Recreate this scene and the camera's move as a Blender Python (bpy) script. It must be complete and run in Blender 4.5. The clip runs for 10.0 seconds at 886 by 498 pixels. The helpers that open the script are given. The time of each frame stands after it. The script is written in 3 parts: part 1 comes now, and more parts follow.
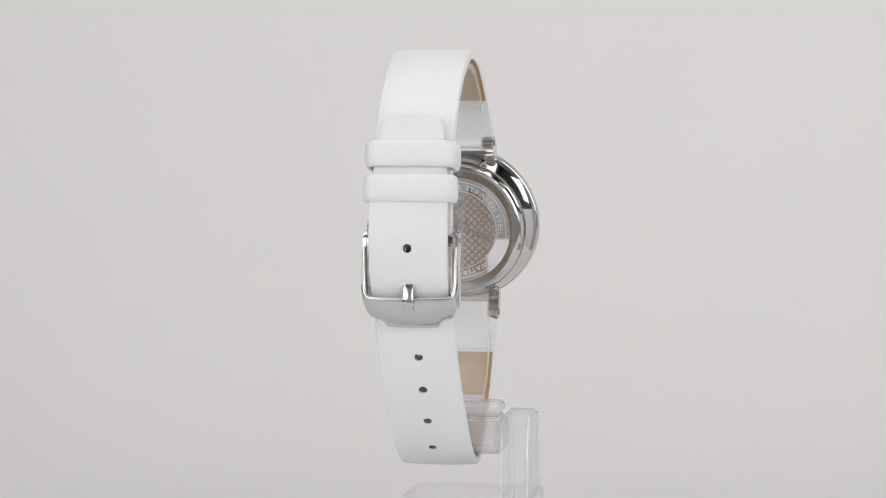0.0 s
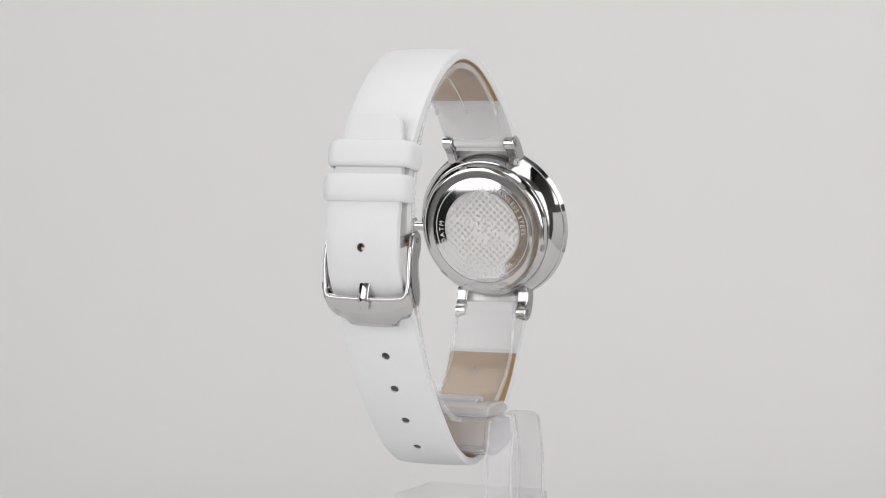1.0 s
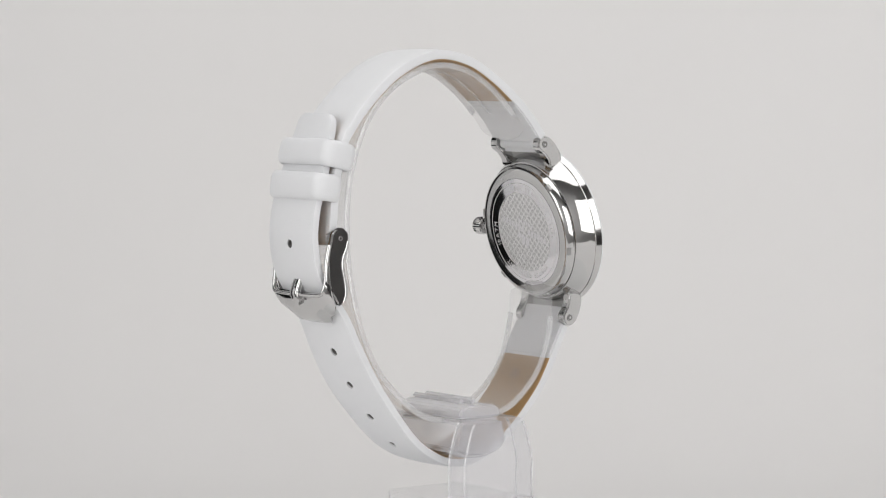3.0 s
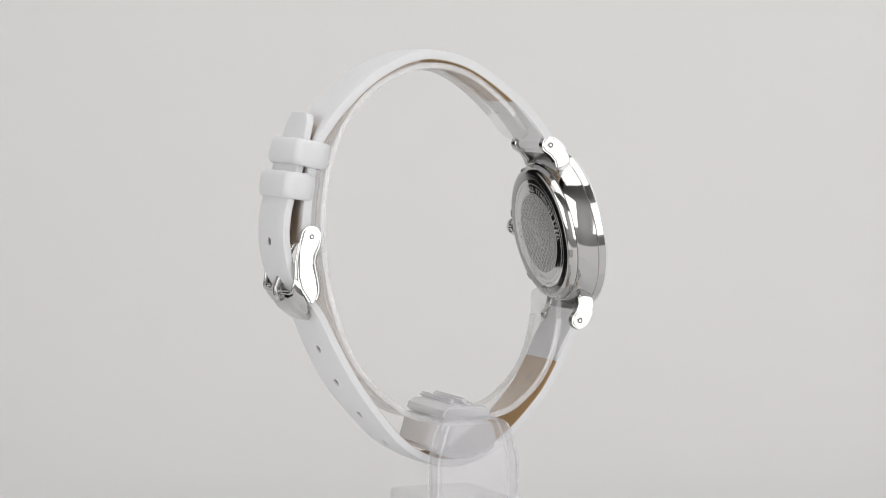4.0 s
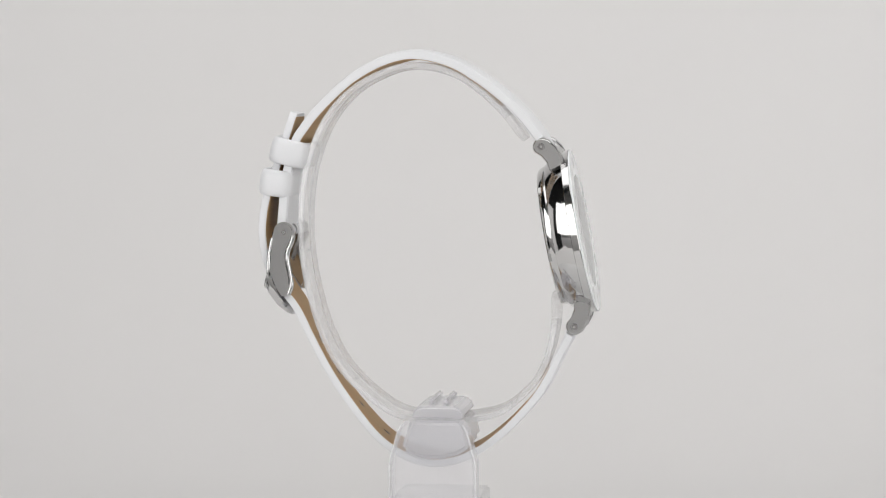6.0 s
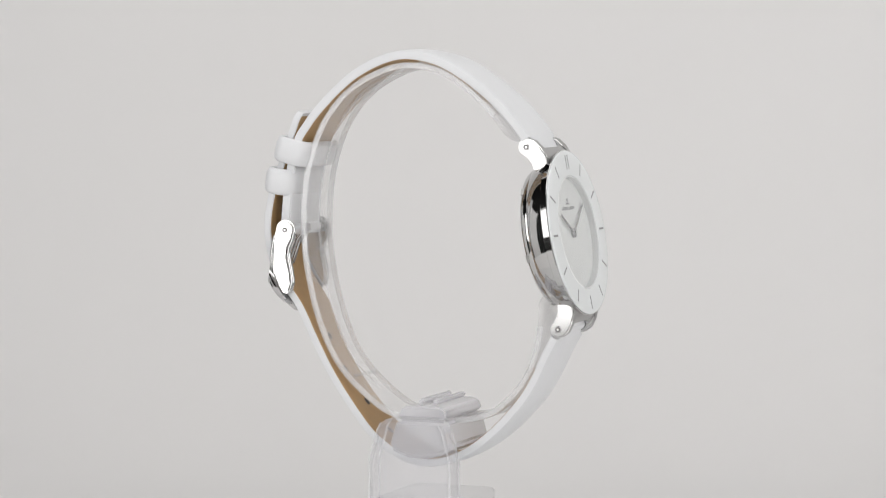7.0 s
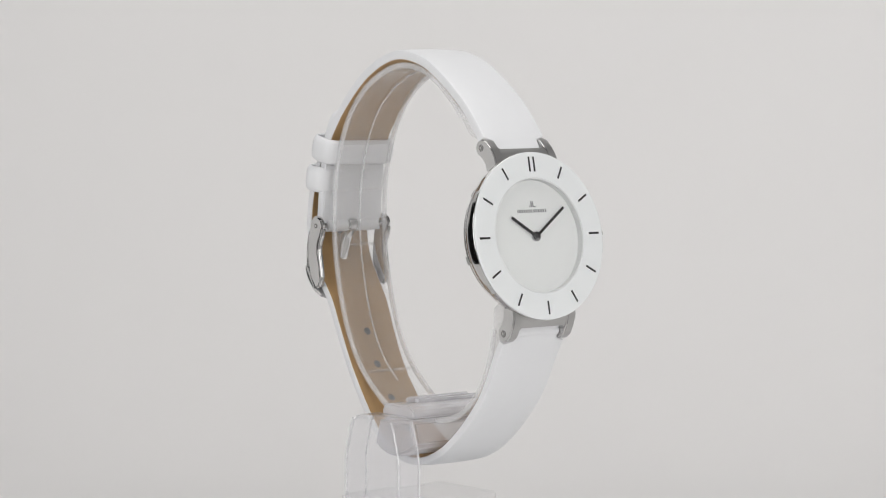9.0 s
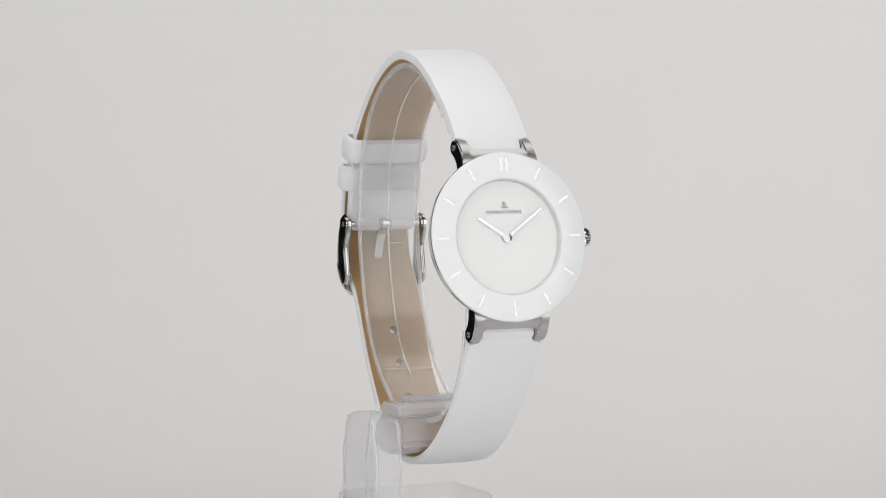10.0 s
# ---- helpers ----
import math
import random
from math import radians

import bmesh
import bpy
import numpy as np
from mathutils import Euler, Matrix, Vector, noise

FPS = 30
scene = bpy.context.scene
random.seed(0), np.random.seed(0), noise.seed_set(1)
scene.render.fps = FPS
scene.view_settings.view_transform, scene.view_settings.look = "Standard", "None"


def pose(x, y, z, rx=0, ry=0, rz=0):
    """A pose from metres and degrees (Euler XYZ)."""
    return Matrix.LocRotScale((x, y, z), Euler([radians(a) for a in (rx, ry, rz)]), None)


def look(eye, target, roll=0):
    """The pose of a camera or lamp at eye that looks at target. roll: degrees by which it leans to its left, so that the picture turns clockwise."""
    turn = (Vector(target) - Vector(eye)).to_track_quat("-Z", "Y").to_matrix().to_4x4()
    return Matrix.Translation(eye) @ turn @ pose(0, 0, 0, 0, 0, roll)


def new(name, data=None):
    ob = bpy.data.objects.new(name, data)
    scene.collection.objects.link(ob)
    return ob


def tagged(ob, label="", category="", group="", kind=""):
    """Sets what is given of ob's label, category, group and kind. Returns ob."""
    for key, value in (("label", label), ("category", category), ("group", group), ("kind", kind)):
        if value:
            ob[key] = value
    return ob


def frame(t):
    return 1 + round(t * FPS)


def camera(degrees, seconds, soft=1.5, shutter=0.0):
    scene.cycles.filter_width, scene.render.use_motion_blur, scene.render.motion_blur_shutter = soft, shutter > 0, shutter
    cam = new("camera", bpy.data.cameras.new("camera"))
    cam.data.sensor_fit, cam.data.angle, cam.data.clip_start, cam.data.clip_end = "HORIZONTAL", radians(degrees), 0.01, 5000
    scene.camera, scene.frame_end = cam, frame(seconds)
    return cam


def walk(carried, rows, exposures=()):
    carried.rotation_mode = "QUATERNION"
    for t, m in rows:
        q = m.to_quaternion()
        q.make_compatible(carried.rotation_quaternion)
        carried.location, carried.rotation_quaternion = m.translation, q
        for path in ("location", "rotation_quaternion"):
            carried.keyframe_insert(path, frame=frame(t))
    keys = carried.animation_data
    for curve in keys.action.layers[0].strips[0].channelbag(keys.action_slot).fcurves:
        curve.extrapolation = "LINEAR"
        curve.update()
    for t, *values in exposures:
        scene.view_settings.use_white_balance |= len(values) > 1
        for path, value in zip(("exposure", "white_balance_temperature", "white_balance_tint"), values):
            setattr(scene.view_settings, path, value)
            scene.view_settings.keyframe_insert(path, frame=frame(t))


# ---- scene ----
EYE = (0.0, -0.5914, 0.095)
TILT = 3.63
cam = camera(17.69, 10.0, soft=1.1)
AIM = (0.0, EYE[1] + math.cos(radians(TILT)), EYE[2] - math.sin(radians(TILT)))
walk(cam, [(0.0, look(EYE, AIM)), (10.0, look(EYE, AIM))])

# ---- world and lights ----
world = bpy.data.worlds.new("world")
scene.world = world
world.use_nodes = True
world.node_tree.nodes["Background"].inputs["Color"].default_value = (0.9, 0.95, 1.0, 1)
world.node_tree.nodes["Background"].inputs["Strength"].default_value = 0.02
scene.view_settings.exposure = -0.03


def softbox_lamp(name, eye, target, w, h, watts, colour=(1, 1, 1)):
    """An area lamp behind the diffuser of a softbox."""
    data = bpy.data.lights.new(name, "AREA")
    data.shape, data.size, data.size_y, data.energy, data.color = "RECTANGLE", w, h, watts, colour
    ob = new(name, data)
    ob.matrix_world = look(eye, target)
    return ob


CENTRE = (0.0, 0.0, 0.06)
WARM = (1.0, 0.992, 0.985)
softbox_lamp("softbox_top", (0.0, -0.05, 0.85), (0, 0, 0), 1.0, 0.8, 4.75, WARM)
softbox_lamp("softbox_left", (-0.54, -0.52, 0.24), CENTRE, 0.68, 0.56, 2.65, WARM)
softbox_lamp("softbox_right", (0.45, -0.60, 0.20), CENTRE, 0.58, 0.62, 2.5, WARM)
# added fill lights that brighten the paper behind, out of view on both sides
softbox_lamp("backdrop_fill_left", (-0.75, 0.28, 0.08), (0.05, 0.62, -0.16), 0.3, 0.6, 0.30, WARM)
softbox_lamp("backdrop_fill_right", (0.72, 0.28, 0.40), (0.05, 0.62, -0.20), 0.4, 0.36, 1.04, WARM)


# ---- materials ----
def mat(name, colour, rough=0.5, metal=0.0, **kw):
    """A principled material; kw: vary (colour change), scale, bump, bump_scale, coat, ior, trans, aniso."""
    m = bpy.data.materials.new(name)
    m.use_nodes = True
    nt = m.node_tree
    b = nt.nodes["Principled BSDF"]
    b.inputs["Base Color"].default_value = (*colour, 1)
    b.inputs["Roughness"].default_value = rough
    b.inputs["Metallic"].default_value = metal
    if "ior" in kw:
        b.inputs["IOR"].default_value = kw["ior"]
    if "trans" in kw:
        b.inputs["Transmission Weight"].default_value = kw["trans"]
    if "coat" in kw:
        b.inputs["Coat Weight"].default_value = kw["coat"]
        b.inputs["Coat Roughness"].default_value = kw.get("coat_rough", 0.04)
    if "sss" in kw:
        b.inputs["Subsurface Weight"].default_value = kw["sss"]
        b.inputs["Subsurface Radius"].default_value = (0.001, 0.0009, 0.0008)
        b.inputs["Subsurface Scale"].default_value = 0.5
    tc = nt.nodes.new("ShaderNodeTexCoord")
    mp = nt.nodes.new("ShaderNodeMapping")
    mp.inputs["Scale"].default_value = kw.get("stretch", (1, 1, 1))
    nt.links.new(tc.outputs["Object"], mp.inputs["Vector"])
    if kw.get("vary"):
        n1 = nt.nodes.new("ShaderNodeTexNoise")
        n1.inputs["Scale"].default_value = kw.get("scale", 120)
        n1.inputs["Detail"].default_value = 5
        nt.links.new(mp.outputs[0], n1.inputs["Vector"])
        mix = nt.nodes.new("ShaderNodeMix")
        mix.data_type = "RGBA"
        v = kw["vary"]
        mix.inputs["A"].default_value = (*[c * (1 - v) for c in colour], 1)
        mix.inputs["B"].default_value = (*[min(1, c * (1 + v)) for c in colour], 1)
        nt.links.new(n1.outputs["Fac"], mix.inputs["Factor"])
        nt.links.new(mix.outputs["Result"], b.inputs["Base Color"])
        if kw.get("vary_rough"):
            r = nt.nodes.new("ShaderNodeMapRange")
            r.inputs["To Min"].default_value = max(0.0, rough - kw["vary_rough"])
            r.inputs["To Max"].default_value = rough + kw["vary_rough"]
            nt.links.new(n1.outputs["Fac"], r.inputs["Value"])
            nt.links.new(r.outputs[0], b.inputs["Roughness"])
    if kw.get("bump"):
        n2 = nt.nodes.new("ShaderNodeTexVoronoi" if kw.get("cells") else "ShaderNodeTexNoise")
        n2.inputs["Scale"].default_value = kw.get("bump_scale", 1500)
        nt.links.new(mp.outputs[0], n2.inputs["Vector"])
        bp = nt.nodes.new("ShaderNodeBump")
        bp.inputs["Strength"].default_value = kw["bump"]
        bp.inputs["Distance"].default_value = kw.get("bump_depth", 0.0001)
        nt.links.new(n2.outputs[0], bp.inputs["Height"])
        nt.links.new(bp.outputs[0], b.inputs["Normal"])
    return m


LEATHER = mat("white_leather", (0.765, 0.77, 0.785), 0.45, vary=0.015, scale=300, bump=0.16, bump_scale=2600, cells=True)
LINING = mat("tan_lining", (0.42, 0.265, 0.12), 0.6, vary=0.1, scale=500, bump=0.35, bump_scale=4000)
STAMP = mat("pressed_brown_print", (0.24, 0.15, 0.075), 0.6, vary=0.1, scale=900)
# greyer than the dial: shade on the recess wall put into the colour
REHAUT = mat("shaded_grey_ring", (0.68, 0.69, 0.69), 0.5, vary=0.02)
# raw leather edge, darkened for shade in the holes; also shades the screw recesses
RAW_SHADE = mat("raw_edge_and_recess_shade", (0.20, 0.19, 0.185), 0.8, vary=0.2, scale=900)
STEEL = mat("polished_steel", (0.60, 0.595, 0.59), 0.08, 1.0, vary=0.02, scale=200, vary_rough=0.02)
SATIN = mat("satin_steel", (0.46, 0.455, 0.45), 0.32, 1.0, vary=0.04, scale=900, stretch=(1, 0.05, 1))
BACK = mat("brushed_back_steel", (0.78, 0.765, 0.785), 0.08, 1.0, vary=0.04, scale=700)
CERAMIC = mat("white_ceramic", (0.79, 0.81, 0.815), 0.12, vary=0.01)
DIAL = mat("silver_white_dial", (0.83, 0.845, 0.835), 0.4, vary=0.012, scale=900)
# tones of the added, unseen surround, chosen for the steel's reflections
GREY = mat("grey_reflection_wall", (0.28, 0.275, 0.27), 0.9, vary=0.06, scale=4)
BLACK = mat("dark_reflection_surround", (0.05, 0.05, 0.05), 0.9, vary=0.1, scale=4)
DARK_METAL = mat("dark_polished_metal", (0.42, 0.42, 0.43), 0.06, 1.0, vary=0.05)
PRINT = mat("grey_print", (0.2, 0.2, 0.21), 0.5, vary=0.05)
ENGRAVE = mat("engraved_line", (0.85, 0.84, 0.84), 0.45, 1.0, vary=0.03)


def clear(name, veil, tint, rough, gloss=0.03):
    """A thin clear sheet: mostly see-through, a little milky, with a gloss that grows at grazing angles."""
    m = mat(name, tint, 0.5)
    nt = m.node_tree
    b, out = nt.nodes["Principled BSDF"], nt.nodes["Material Output"]
    tr = nt.nodes.new("ShaderNodeBsdfTransparent")
    gl = nt.nodes.new("ShaderNodeBsdfGlossy")
    gl.inputs["Roughness"].default_value = rough
    lw = nt.nodes.new("ShaderNodeLayerWeight")
    pw = nt.nodes.new("ShaderNodeMath")
    pw.operation = "POWER"
    pw.inputs[1].default_value = 4
    nt.links.new(lw.outputs["Facing"], pw.inputs[0])
    fr = nt.nodes.new("ShaderNodeMapRange")
    fr.inputs["To Min"].default_value, fr.inputs["To Max"].default_value = gloss, 0.6
    nt.links.new(pw.outputs[0], fr.inputs["Value"])
    m1, m2 = nt.nodes.new("ShaderNodeMixShader"), nt.nodes.new("ShaderNodeMixShader")
    m1.inputs[0].default_value = veil
    nt.links.new(tr.outputs[0], m1.inputs[1])
    nt.links.new(b.outputs[0], m1.inputs[2])
    nt.links.new(fr.outputs[0], m2.inputs[0])
    nt.links.new(m1.outputs[0], m2.inputs[1])
    nt.links.new(gl.outputs[0], m2.inputs[2])
    nt.links.new(m2.outputs[0], out.inputs["Surface"])
    return m


FILM = clear("clear_plastic_strip", 0.13, (0.90, 0.89, 0.89), 0.12, 0.03)
# a whiter veil that stands in for light caught along plastic edges
EDGE_GLINT = clear("edge_highlight", 0.27, (0.92, 0.92, 0.93), 0.1, 0.06)
ACRYLIC = clear("clear_acrylic", 0.20, (0.73, 0.725, 0.765), 0.15, 0.02)
MILKY = clear("clouded_acrylic", 0.40, (0.81, 0.805, 0.84), 0.25, 0.02)
FOOT = clear("clear_foot", 0.06, (0.75, 0.745, 0.77), 0.1, 0.04)
GLASS = clear("crystal_glass", 0.0, (1, 1, 1), 0.0, 0.025)
PAPER = mat("matte_white_paper", (0.80, 0.79, 0.785), 0.9, vary=0.01, scale=6, bump=0.05, bump_scale=900)
CARD = mat("white_card", (0.88, 0.875, 0.87), 0.8, vary=0.01, scale=8)
TURN = mat("white_turntable_plastic", (0.75, 0.75, 0.75), 0.35, vary=0.02, scale=80)
# pale, so that steel turned to the camera reflects a lighter grey
WALL = mat("pale_reflection_wall", (0.84, 0.835, 0.83), 0.9, vary=0.05, scale=4)

MM = 0.001
LIFT = 95.0  # the pieces' heights below are counted from the lens, 95 mm above the table


# ---- building helpers ----
def part(name, bm, material, parent=None, label="", smooth=True, angle=35):
    """Links a bmesh as one mesh object under a thing or a part."""
    bmesh.ops.recalc_face_normals(bm, faces=bm.faces)
    me = bpy.data.meshes.new(name)
    bm.to_mesh(me)
    bm.free()
    ob = new(name, me)
    if material:
        me.materials.append(material)
    if smooth:
        me.polygons.foreach_set("use_smooth", [True] * len(me.polygons))
        me.set_sharp_from_angle(angle=radians(angle))
    if parent:
        ob.parent = parent
    if label:
        ob["label"] = label
    return ob


def bevel(bm, width, segments=2, angle=30):
    edges = [e for e in bm.edges if len(e.link_faces) == 2 and e.calc_face_angle() > radians(angle)]
    bmesh.ops.bevel(bm, geom=edges, offset=width * MM, segments=segments, affect="EDGES", clamp_overlap=True)
    return bm


def extrude_y(points, y0, y1, width=0.0, segments=2):
    """A plate: an outline in x and z (millimetres) drawn out from y0 to y1."""
    bm = bmesh.new()
    a = [bm.verts.new((x * MM, y0 * MM, z * MM)) for x, z in points]
    c = [bm.verts.new((x * MM, y1 * MM, z * MM)) for x, z in points]
    n = len(points)
    bm.faces.new(a)
    bm.faces.new(c[::-1])
    for i in range(n):
        bm.faces.new((a[i], c[i], c[(i + 1) % n], a[(i + 1) % n]))
    bmesh.ops.recalc_face_normals(bm, faces=bm.faces)
    if width:
        bevel(bm, width, segments)
    return bm


def lathe(profile, segments=96):
    """A turned piece: (radius, height) pairs in millimetres round the local x axis; height runs along x."""
    bm = bmesh.new()
    rings = []
    for r, h in profile:
        if r < 1e-6:
            rings.append([bm.verts.new((h * MM, 0, 0))])
        else:
            rings.append([bm.verts.new((h * MM, r * MM * math.sin(k), r * MM * math.cos(k)))
                          for k in (2 * math.pi * i / segments for i in range(segments))])
    for p, q in zip(rings, rings[1:]):
        for i in range(segments):
            j = (i + 1) % segments
            if len(p) == 1 and len(q) == 1:
                continue
            if len(p) == 1:
                bm.faces.new((p[0], q[i], q[j]))
            elif len(q) == 1:
                bm.faces.new((p[i], p[j], q[0]))
            else:
                bm.faces.new((p[i], p[j], q[j], q[i]))
    return bm


def spline(points, step=0.7):
    """A smooth line through the points (x, z), sampled evenly."""
    pts = [Vector((*p, 0)) for p in points]
    pts = [2 * pts[0] - pts[1]] + pts + [2 * pts[-1] - pts[-2]]
    raw = []
    for i in range(1, len(pts) - 2):
        p0, p1, p2, p3 = pts[i - 1:i + 3]
        for k in range(24):
            t = k / 24
            raw.append(0.5 * ((2 * p1) + (p2 - p0) * t + (2 * p0 - 5 * p1 + 4 * p2 - p3) * t * t + (3 * p1 - p0 - 3 * p2 + p3) * t ** 3))
    raw.append(pts[-2])
    length = [0.0]
    for a, b in zip(raw, raw[1:]):
        length.append(length[-1] + (b - a).length)
    n = max(4, round(length[-1] / step))
    xs = np.interp(np.linspace(0, length[-1], n + 1), length, [p.x for p in raw])
    zs = np.interp(np.linspace(0, length[-1], n + 1), length, [p.y for p in raw])
    return [(float(x), float(z)) for x, z in zip(xs, zs)], length[-1]


def band(points, half, top, bottom, start=0.0, end=1.0, round_by=0.35, dome=0.0, step=0.7, aside=0.0, twist=None):
    """A strip swept along a line of its outer face. half(u): half width at the share u of the way; top, bottom: depths below the line."""
    line, total = spline(points, step)
    n = len(line) - 1
    bm = bmesh.new()
    rings = []
    for i, (x, z) in enumerate(line):
        u = i / n
        if u < start - 1e-6 or u > end + 1e-6:
            continue
        a, b = line[max(0, i - 1)], line[min(n, i + 1)]
        t = Vector((b[0] - a[0], b[1] - a[1])).normalized()
        inward = Vector((t.y, -t.x))
        w = half(u)
        r = min(round_by, (bottom - top) / 2.2, w / 2)
        sec = [(-w, bottom - r * 0.4), (-w, top + r), (-w + 0.3 * r, top + 0.3 * r), (-w + r, top), (-w * 0.6, top - dome * 0.7), (0, top - dome),
               (w * 0.6, top - dome * 0.7), (w - r, top), (w - 0.3 * r, top + 0.3 * r), (w, top + r), (w, bottom - r * 0.4), (w - 0.4 * r, bottom), (0, bottom), (-w + 0.4 * r, bottom)]
        lean = math.tan(radians(twist(u))) if twist else 0.0
        shift = aside(u) if callable(aside) else aside
        sec = [(y + shift, d - y * lean) for y, d in sec]
        rings.append([bm.verts.new(((x + inward.x * d) * MM, y * MM, (z + inward.y * d) * MM)) for y, d in sec])
    for p, q in zip(rings, rings[1:]):
        for i in range(len(p)):
            j = (i + 1) % len(p)
            bm.faces.new((p[i], p[j], q[j], q[i]))
    bm.faces.new(rings[0])
    bm.faces.new(rings[-1][::-1])
    return bm


def rod(a, b, r, segments=20, width=0.0):
    """A cylinder between two points in millimetres."""
    a, b = Vector(a) * MM, Vector(b) * MM
    bm = bmesh.new()
    m = Matrix.Translation((a + b) / 2) @ (b - a).to_track_quat("Z", "Y").to_matrix().to_4x4()
    bmesh.ops.create_cone(bm, cap_ends=True, segments=segments, radius1=r * MM, radius2=r * MM, depth=(b - a).length, matrix=m)
    if width:
        bevel(bm, width, 2)
    return bm


def box(x0, x1, y0, y1, z0, z1, width=0.0, segments=2):
    return extrude_y([(x0, z0), (x1, z0), (x1, z1), (x0, z1)], y0, y1, width, segments)


def punch(ob, rods):
    """Holes through a part, cut once and for good."""
    cutters = []
    for a, b, r in rods:
        me = bpy.data.meshes.new("cutter")
        bm = rod(a, b, r)
        bm.to_mesh(me)
        bm.free()
        c = new("cutter", me)
        cutters.append(c)
        mod = ob.modifiers.new("cut", "BOOLEAN")
        mod.operation, mod.object, mod.solver = "DIFFERENCE", c, "EXACT"
    dg = bpy.context.evaluated_depsgraph_get()
    me = bpy.data.meshes.new_from_object(ob.evaluated_get(dg))
    ob.modifiers.clear()
    ob.data = me
    for c in cutters:
        bpy.data.objects.remove(c)


def thing(name, label, category):
    ob = new(name)
    ob.empty_display_size = 0.01
    return tagged(ob, label, category)


# ---- the setting ----
def build_setting():
    # paper hung behind a narrow white table
    bm = bmesh.new()
    prof = [(0.62, 1.4), (0.62, -0.5), (0.60, -0.62), (0.52, -0.70), (0.40, -0.72)]
    left = [bm.verts.new((-0.58, y, z)) for y, z in prof]
    right = [bm.verts.new((1.1, y, z)) for y, z in prof]
    for i in range(len(prof) - 1):
        bm.faces.new((left[i], right[i], right[i + 1], left[i + 1]))
    tagged(part("backdrop", bm, PAPER), "seamless matte white paper hung behind the watch", "backdrop", kind="structure")
    tagged(part("table_top", box(-360, 360, -320, 560, -800, -120, 4), PAPER), "plain white plinth under the turntable", "table", kind="structure")
    # added, unseen white boards that lean outwards on both sides of the table, to brighten reflections
    for name, side, out, top, near, far in (("added_reflector_left", -1, 0.70, 0.30, -110, 200), ("added_reflector_right", 1, 0.66, 0.14, -190, 380)):
        foot, head = (side * 450, -300), (side * out * 1000, top * 1000)
        tagged(part(name, extrude_y([foot, (foot[0] + side * 8, foot[1]), (head[0] + side * 8, head[1]), head], near, far), CARD), "unseen white board added beside the table to brighten reflections", "board", kind="structure")
        part("leg", box(side * 454 - 4, side * 454 + 4, -8, 8, -800, -298), BLACK, bpy.data.objects[name])
    # a low white card in front of the table, turned to the watch and leaning back; added, unseen, to brighten the case
    # back
    bm = box(-185, 185, 0, 8, -300, 0)
    turn = Matrix.Rotation(radians(-41), 4, "Z")
    bm.transform(Matrix.Translation((-0.40, -0.46, -0.055)) @ turn @ Matrix.Rotation(radians(-22), 4, "X") @ Matrix.Translation((0, -0.008, 0)))
    front = tagged(part("added_reflector_front", bm, CARD), "unseen low white card added before the table to brighten reflections", "board", kind="structure")
    part("leg", box(-364, -356, -420, -412, -800, -300), BLACK, front)
    # unseen enclosure added round the set; its darks and lights shape the reflections
    for name, x0, x1, y0, y1, z0, z1, m in (("unseen_wall_left", -1.45, -1.4, -0.9, 1.3, -0.8, 1.8, BLACK), ("unseen_wall_right", 1.4, 1.45, -0.9, 1.3, -0.8, 1.8, GREY),
                                            ("unseen_wall_front", -1.4, 1.4, -0.9, -0.85, -0.8, 1.8, WALL), ("unseen_wall_back", -1.4, 1.4, 1.25, 1.3, -0.8, 1.8, BLACK),
                                            ("unseen_ceiling", -1.45, 1.45, -0.9, 1.3, 1.8, 1.85, BLACK), ("unseen_floor", -1.45, 1.45, -0.9, 1.3, -0.85, -0.8, BLACK)):
        tagged(part(name, box(x0 * 1000, x1 * 1000, y0 * 1000, y1 * 1000, z0 * 1000, z1 * 1000), m, smooth=False),
               "unseen wall added to set what the steel reflects", "wall", kind="structure")


# ---- the watch ----
LONG = [(29.0, -51.0), (28.3, -53.5), (26.9, -56.2), (25.3, -59.2), (23.4, -63.2), (20.6, -67.8), (17.0, -72.0), (13.2, -75.7), (8.5, -79.2), (3.2, -81.5), (-2.0, -82.0), (-7.2, -80.6),
        (-12.8, -77.1), (-18.3, -71.1), (-23.4, -64.2), (-27.2, -57.2), (-30.3, -50.5), (-33.4, -46.0), (-36.3, -41.0), (-37.5, -35.0), (-37.3, -30.0),
        (-36.2, -25.0), (-34.2, -19.0), (-32.4, -13.0), (-31.3, -9.0)]
SHORT = [(-33.2, -35.2), (-33.4, -33.2), (-33.1, -28.8), (-32.7, -24.5), (-31.8, -19.5), (-30.3, -14.6), (-28.5, -11.8), (-25.9, -8.5), (-21.3, -3.9), (-16.7, -0.4), (-10.9, 2.4), (-5.1, 3.4),
         (1.9, 2.0), (8.0, -1.3), (13.9, -5.8), (17.4, -9.2), (20.6, -13.1), (22.0, -15.2), (23.0, -17.0)]
HOLES = [(-37.5, -35.06, -1, 0.05, 0.7), (-27.16, -57.25, -0.87, -0.48, 0.28), (-23.39, -64.18, -0.8, -0.6, 0.08), (-18.34, -71.1, -0.74, -0.67, 0.02), (-12.8, -77.13, -0.6, -0.8, -0.05)]
# the case: its middle, and the tilt of its face
FACE = (29.6, -33.4)
LEAN = 10.6
OFF = 0.7  # the case and the buckle sit a little to one side of the stand


def sway(u):
    """How far the long strap half lies to the side, along its way under the stand's arm."""
    return OFF - 0.75 * math.exp(-((u - 0.42) / 0.16) ** 2)


def rise(points):
    return [(x, z + LIFT) for x, z in points]


